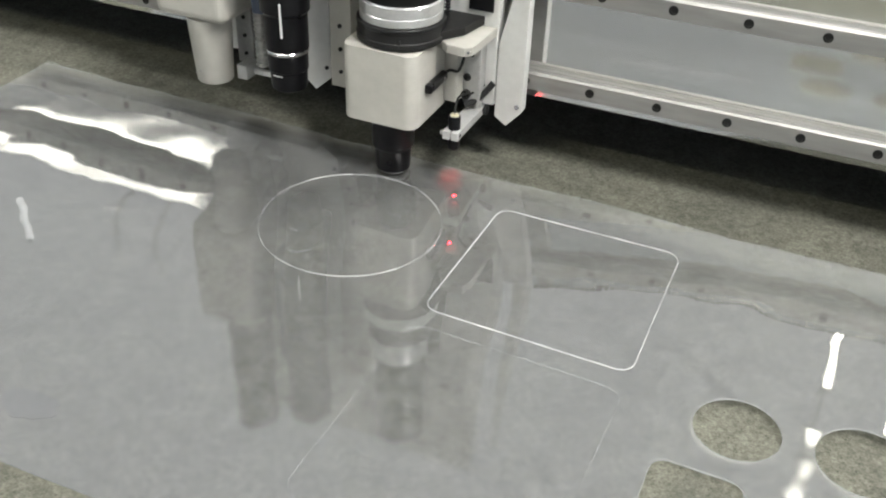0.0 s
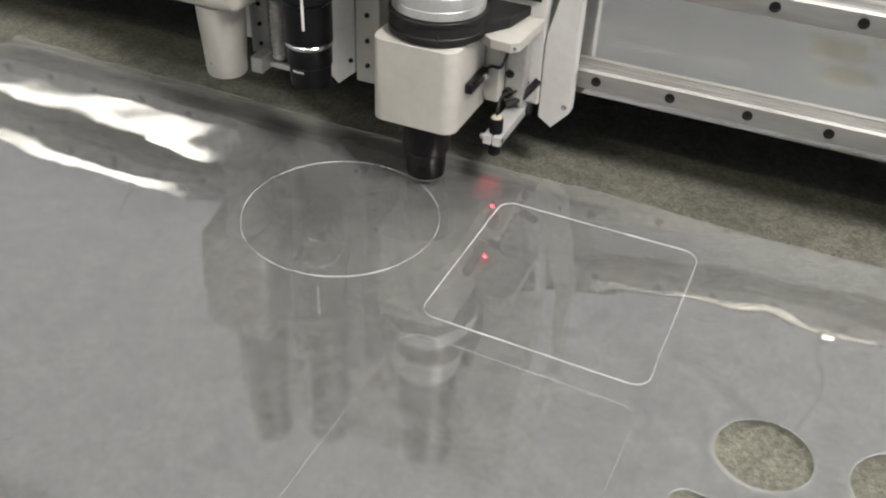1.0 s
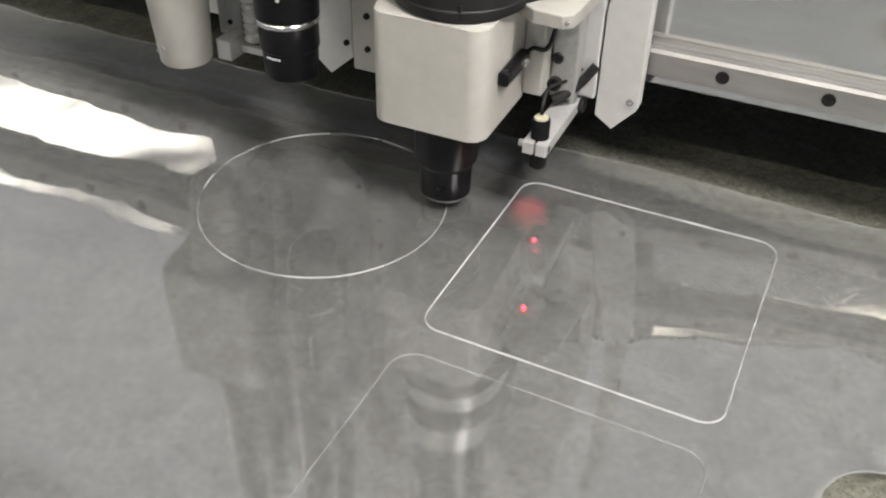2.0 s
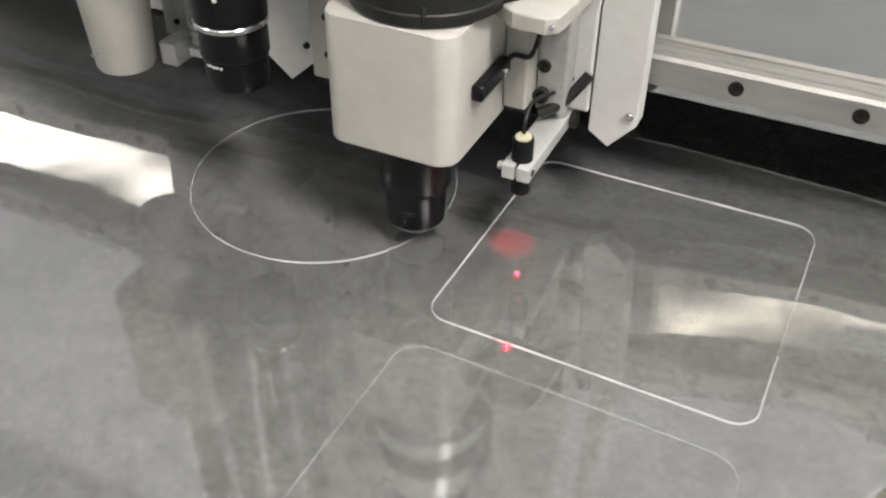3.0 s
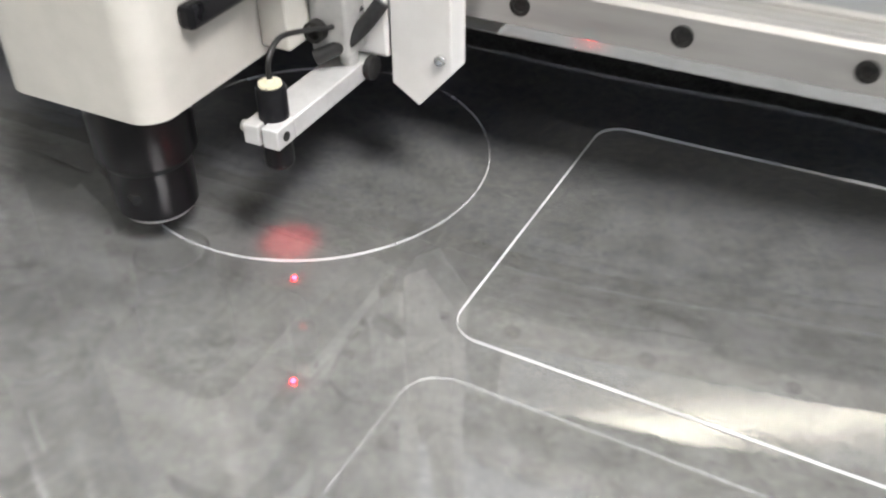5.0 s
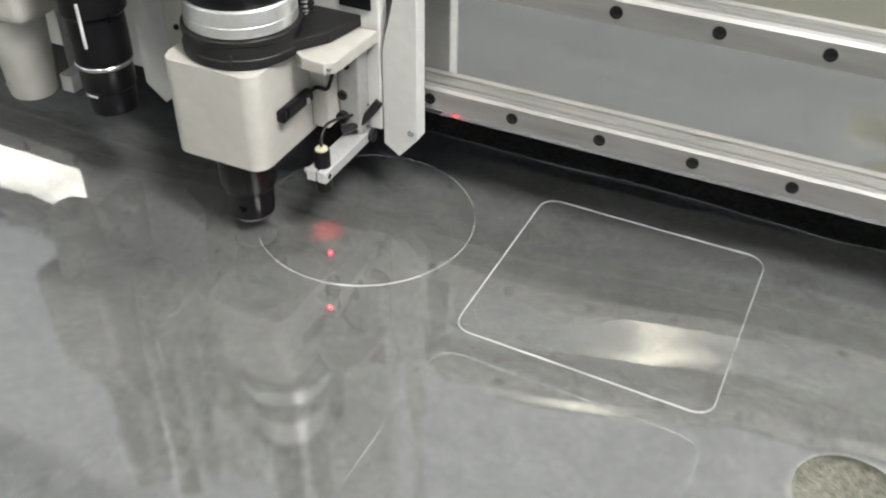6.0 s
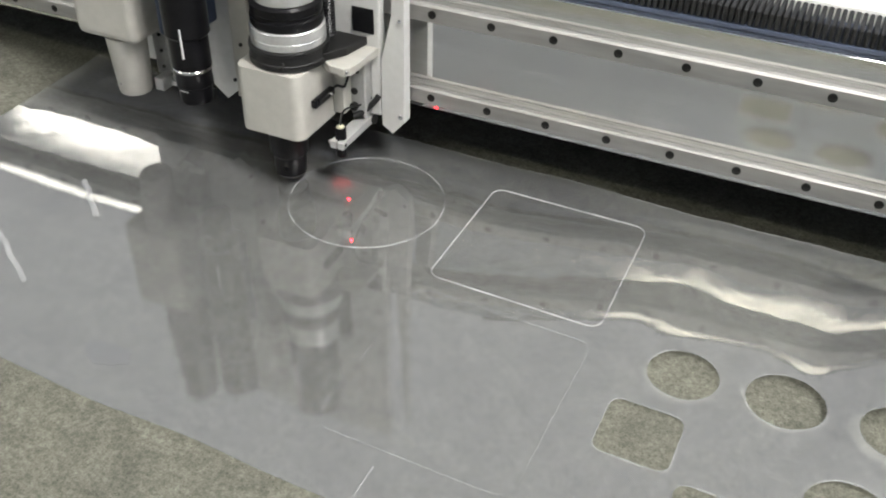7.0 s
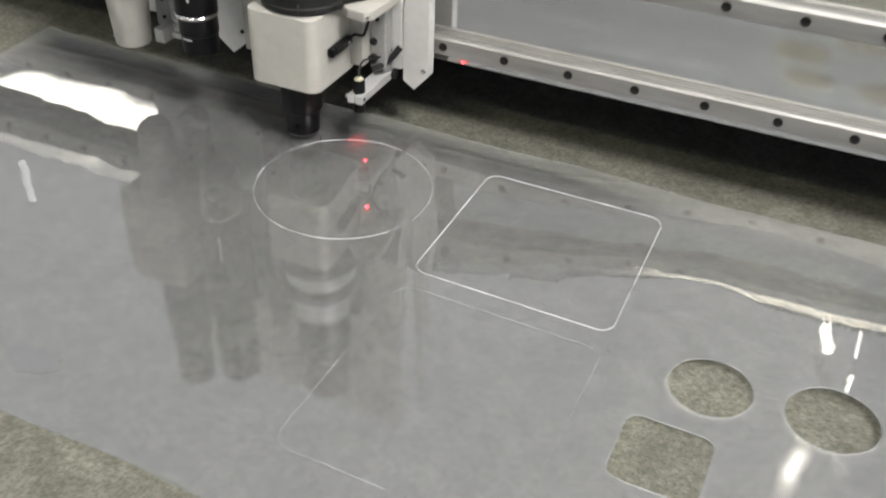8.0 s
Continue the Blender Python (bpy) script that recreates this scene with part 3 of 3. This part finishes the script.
    arm = part("laser_arm", box(ax - 0.0073, ax - 0.0006, 0.0113, 0.0215, 0.0512, 0.0590, 0.0006), SATIN, ob, "silver split clamp arm")
    part("clamp_jaw", box(ax + 0.0006, ax + 0.0073, 0.0113, 0.0215, 0.0512, 0.0590, 0.0006), SATIN, arm)
    part("arm_bar", box(ax - 0.0073, ax + 0.0073, 0.0216, 0.0800, 0.0512, 0.0590, 0.0006), SATIN, arm)
    part("clamp_screw", lathe([(0.0018, 0.0), (0.0018, 0.0004), (0.0010, 0.0005)], 14), SCREW, arm, "dark clamp screw", at=pose(ax + 0.0074, 0.0160, 0.0550, 0, 90))
    part("thumb_screw", lathe([(0.0022, 0.0), (0.0022, 0.0030), (0.0018, 0.0034)], 14), SHADE, arm, at=pose(ax - 0.0074, 0.0160, 0.0550, 0, -90))
    laser = sharp_smooth(part("laser_module", lathe([(0.0022, 0.0560), (0.0022, 0.0396), (0.0046, 0.0395), (0.0052, 0.0402), (0.0054, 0.0412), (0.0054, 0.0700), (0.0050, 0.0712)], 36, centre=(ax, ay, 0)), BLACK, ob, "black laser pointer module with an open lower end"), 35)
    sharp_smooth(part("cap", lathe([(0.0042, 0.0712), (0.0040, 0.0722), (0.0018, 0.0726), (0.0015, 0.0735)], 28, centre=(ax, ay, 0)), BRASS, laser, "brass end cap"), 35)
    part("lens", lathe([(0.0008, 0.0490), (0.0009, 0.0500)], 16, centre=(ax + 0.0011, ay - 0.0012, 0)), BEAM, laser, "small glowing red laser lens")
    sharp_smooth(part("laser_cable", cable([(ax, ay, 0.0730), (ax, ay + 0.001, 0.0800), (ax - 0.001, ay + 0.010, 0.0840), (ax - 0.002, ay + 0.028, 0.0790), (0.0500, 0.0600, 0.0760), (0.0560, 0.0720, 0.0800)], 0.0010), RUBBER, ob, "thin black cable"))
    sharp_smooth(part("air_hose", cable([(0.0440, 0.0560, 0.0640), (0.0520, 0.0620, 0.0680), (0.0580, 0.0680, 0.0740), (0.0640, 0.0730, 0.0830)], 0.0030, 12), RUBBER, ob, "black air hose"))
    sharp_smooth(part("arm_knob", lathe([(0.0040, 0.0), (0.0048, 0.0006), (0.0048, 0.0030), (0.0036, 0.0036)], 24), RUBBER, ob, "black arm pivot knob", at=pose(ax + 0.0074, 0.0720, 0.0560, 0, 90)), 35)
    sharp_smooth(part("hose_fitting", lathe([(0.0032, 0.0591), (0.0036, 0.0596), (0.0036, 0.0640), (0.0026, 0.0646), (0.0026, 0.0690)], 20, centre=(0.0520, 0.0670, 0)), SHADE, ob, "small grey hose fitting"), 35)
    sharp_smooth(part("bore", lathe([(0.0042, 0.0), (0.0042, 0.0040), (0.0028, 0.0042), (0.0026, 0.0010)], 20), SCREW, ob, at=pose(0.0440, 0.0598, 0.0740, 90)), 35)
    # camera tool
    cx, cy = -0.1050, 0.0040
    lens = sharp_smooth(part("camera_lens", lathe([(0.0120, 0.0730), (0.0140, 0.0720), (0.0156, 0.0730), (0.0162, 0.0760), (0.0168, 0.0900), (0.0178, 0.0910), (0.0178, 0.1055), (0.0185, 0.1068)], 56, centre=(cx, cy, 0)), BLACK, ob, "black lens barrel of the camera tool"), 35)
    sharp_smooth(part("lens_ring", lathe([(0.0187, 0.1069), (0.0191, 0.1074), (0.0191, 0.1094), (0.0187, 0.1099)], 56, centre=(cx, cy, 0)), CHROME, lens, "silver lens ring"), 35)
    for k in range(5):
        w = radians(-108 + 7 * k)
        part("marking", box(-0.0007, 0.0007, -0.0002, 0.0002, -0.0006, 0.0006), INK, lens, at=pose(cx + 0.0173 * math.cos(w), cy + 0.0173 * math.sin(w), 0.0880 + 0.0002 * (k % 2), 0, 0, math.degrees(w) + 90))
    body = sharp_smooth(part("camera_body", lathe([(0.0178, 0.1100), (0.0190, 0.1110), (0.0190, 0.1420), (0.0215, 0.1450), (0.0225, 0.3300)], 56, centre=(cx, cy, 0)), BLACK, ob, "black camera body"), 35)
    part("camera_bracket", box(-0.1420, -0.1120, 0.0060, 0.0620, 0.1320, 0.2700, 0.003), NAVY, ob, "dark camera bracket")
    part("label_strip", box(cx + 0.0070, cx + 0.0086, cy - 0.0210, cy - 0.0196, 0.1260, 0.1560), INK, body, "pale printed strip")
    part("camera_mount", box(-0.0860, -0.0640, 0.0450, 0.0741, 0.0600, 0.3000, 0.0012), PAINT, ob, "cream white mounting upright")
    for z in (0.0760, 0.0980, 0.1200):
        small_screw(ob, -0.0750, 0.0449, z, 0.0020, material=SCREW)
    # creasing tool with its lift screw
    tx, ty = -0.1970, 0.0190
    sleeve = sharp_smooth(part("creasing_tool", lathe([(0.0145, 0.0540), (0.0162, 0.0546), (0.0170, 0.0560), (0.0208, 0.1180)], 56, centre=(tx, ty, 0)), PAINT, ob, "cream white tool sleeve"), 35)
    for dx, z in ((-0.0100, 0.0640), (-0.0030, 0.0680)):
        part("grub_screw", lathe([(0.0012, 0.0), (0.0012, 0.0010)], 10), SHADE, sleeve, at=pose(tx + dx, ty - math.sqrt(0.0176 ** 2 - dx * dx), z, 90))
    part("tool_body", box(-0.2390, -0.1650, -0.0040, 0.0741, 0.1180, 0.2350, 0.008, 4), PAINT, ob, "cream white tool housing")
    sharp_smooth(part("tool_motor", lathe([(0.0240, 0.2351), (0.0250, 0.2360), (0.0250, 0.3300), (0.0230, 0.3320), (0.0230, 0.4000), (0.0200, 0.4020)], 48, centre=(-0.1960, 0.0300, 0)), BLACK, ob, "black lift motor on the tool"), 35)
    part("stop_block", box(-0.1790, -0.1680, 0.0280, 0.0480, 0.0540, 0.0680, 0.0008), SATIN, ob, "silver stop block")
    part("stop_bar", box(-0.1680, -0.1480, 0.0400, 0.0440, 0.0560, 0.0610, 0.0005), SATIN, ob)
    part("lift_rail", box(-0.1900, -0.1720, 0.0480, 0.0741, 0.0620, 0.3000, 0.001), SHADE, ob, "grey lift rail with black screws")
    for z in (0.0720, 0.0900, 0.1080):
        small_screw(ob, -0.1800, 0.0479, z, 0.0018, material=SCREW)
    sharp_smooth(part("lift_spring", lathe([(0.0062 if k % 2 else 0.0050, 0.0640 + 0.0022 * k) for k in range(60)], 20, centre=(-0.1600, 0.0440, 0)), SHADE, ob, "grey steel lift screw"), 20)
    return ob


HEAD = tool_head()
GANTRY = gantry()


def laser_spot():
    # a flattened glowing bead stands in for laser light landing on the film
    bm = bmesh.new()
    bmesh.ops.create_uvsphere(bm, u_segments=14, v_segments=8, radius=0.0009)
    for v in bm.verts:
        v.co.z *= 0.5
    ob = link("laser_spot", bm, RED)
    return tagged(ob, "small red laser dot glowing on the film", "laser dot", group="laser dots")


SPOT_ROWS = [
    [(0.0, -0.0438, 0.1507), (0.5, -0.0289, 0.1489), (1.0, -0.0046, 0.1395), (1.5, 0.0179, 0.1206), (1.7, 0.0246, 0.1099), (2.8, 0.0317, 0.0548), (3.0, 0.0294, 0.0458), (3.2, 0.0238, 0.0357), (3.5, 0.0144, 0.021), (4.0, -0.0081, 0.0046), (4.5, -0.0348, -0.0043), (4.8, -0.0505, -0.0048), (5.0, -0.0624, -0.0037), (5.2, -0.072, -0.0013), (6.3, -0.113, 0.0365), (6.5, -0.1166, 0.0438), (7.0, -0.1212, 0.0668), (7.5, -0.1181, 0.089), (8.0, -0.1074, 0.1183)],
    [(0.0, -0.0167, 0.0834), (0.5, -0.0026, 0.0845), (1.0, 0.0165, 0.076), (1.5, 0.0352, 0.0616), (1.7, 0.0424, 0.0503), (2.8, 0.0485, 0.0019), (3.0, 0.0464, -0.0062), (3.2, 0.0394, -0.0141), (3.5, 0.0317, -0.025), (4.0, 0.0128, -0.0384), (4.5, -0.0073, -0.0463), (4.8, -0.0229, -0.0467), (5.0, -0.0321, -0.0479), (5.2, -0.0413, -0.0471), (6.3, -0.0805, -0.0147), (6.5, -0.0803, -0.0117), (7.0, -0.085, 0.0091), (7.5, -0.0841, 0.0316), (8.0, -0.071, 0.055)],
]
SPOTS = [laser_spot() for _ in SPOT_ROWS]


def on_film(x, y):
    """A pose on the film's skin, carried up along the slope as the film is."""
    h = sheet_height(x, y) + 0.0006
    return pose(x + 0.53 * (h - 0.0035), y - 1.22 * (h - 0.0035), h)


def motions():
    c, s = math.cos(radians(GANTRY_TURN)), math.sin(radians(GANTRY_TURN))
    walk(HEAD, [(t, pose(x, y, 0, 0, 0, GANTRY_TURN)) for t, x, y in TIP])
    # the gantry moves only across its own length; the head slides along it
    rows = []
    for t, x, y in TIP:
        d = -s * x + c * y
        rows.append((t, pose(-s * d, c * d, 0, 0, 0, GANTRY_TURN)))
    walk(GANTRY, rows)
    for ob, rows in zip(SPOTS, SPOT_ROWS):
        walk(ob, [(t, on_film(x, y)) for t, x, y in rows])


motions()
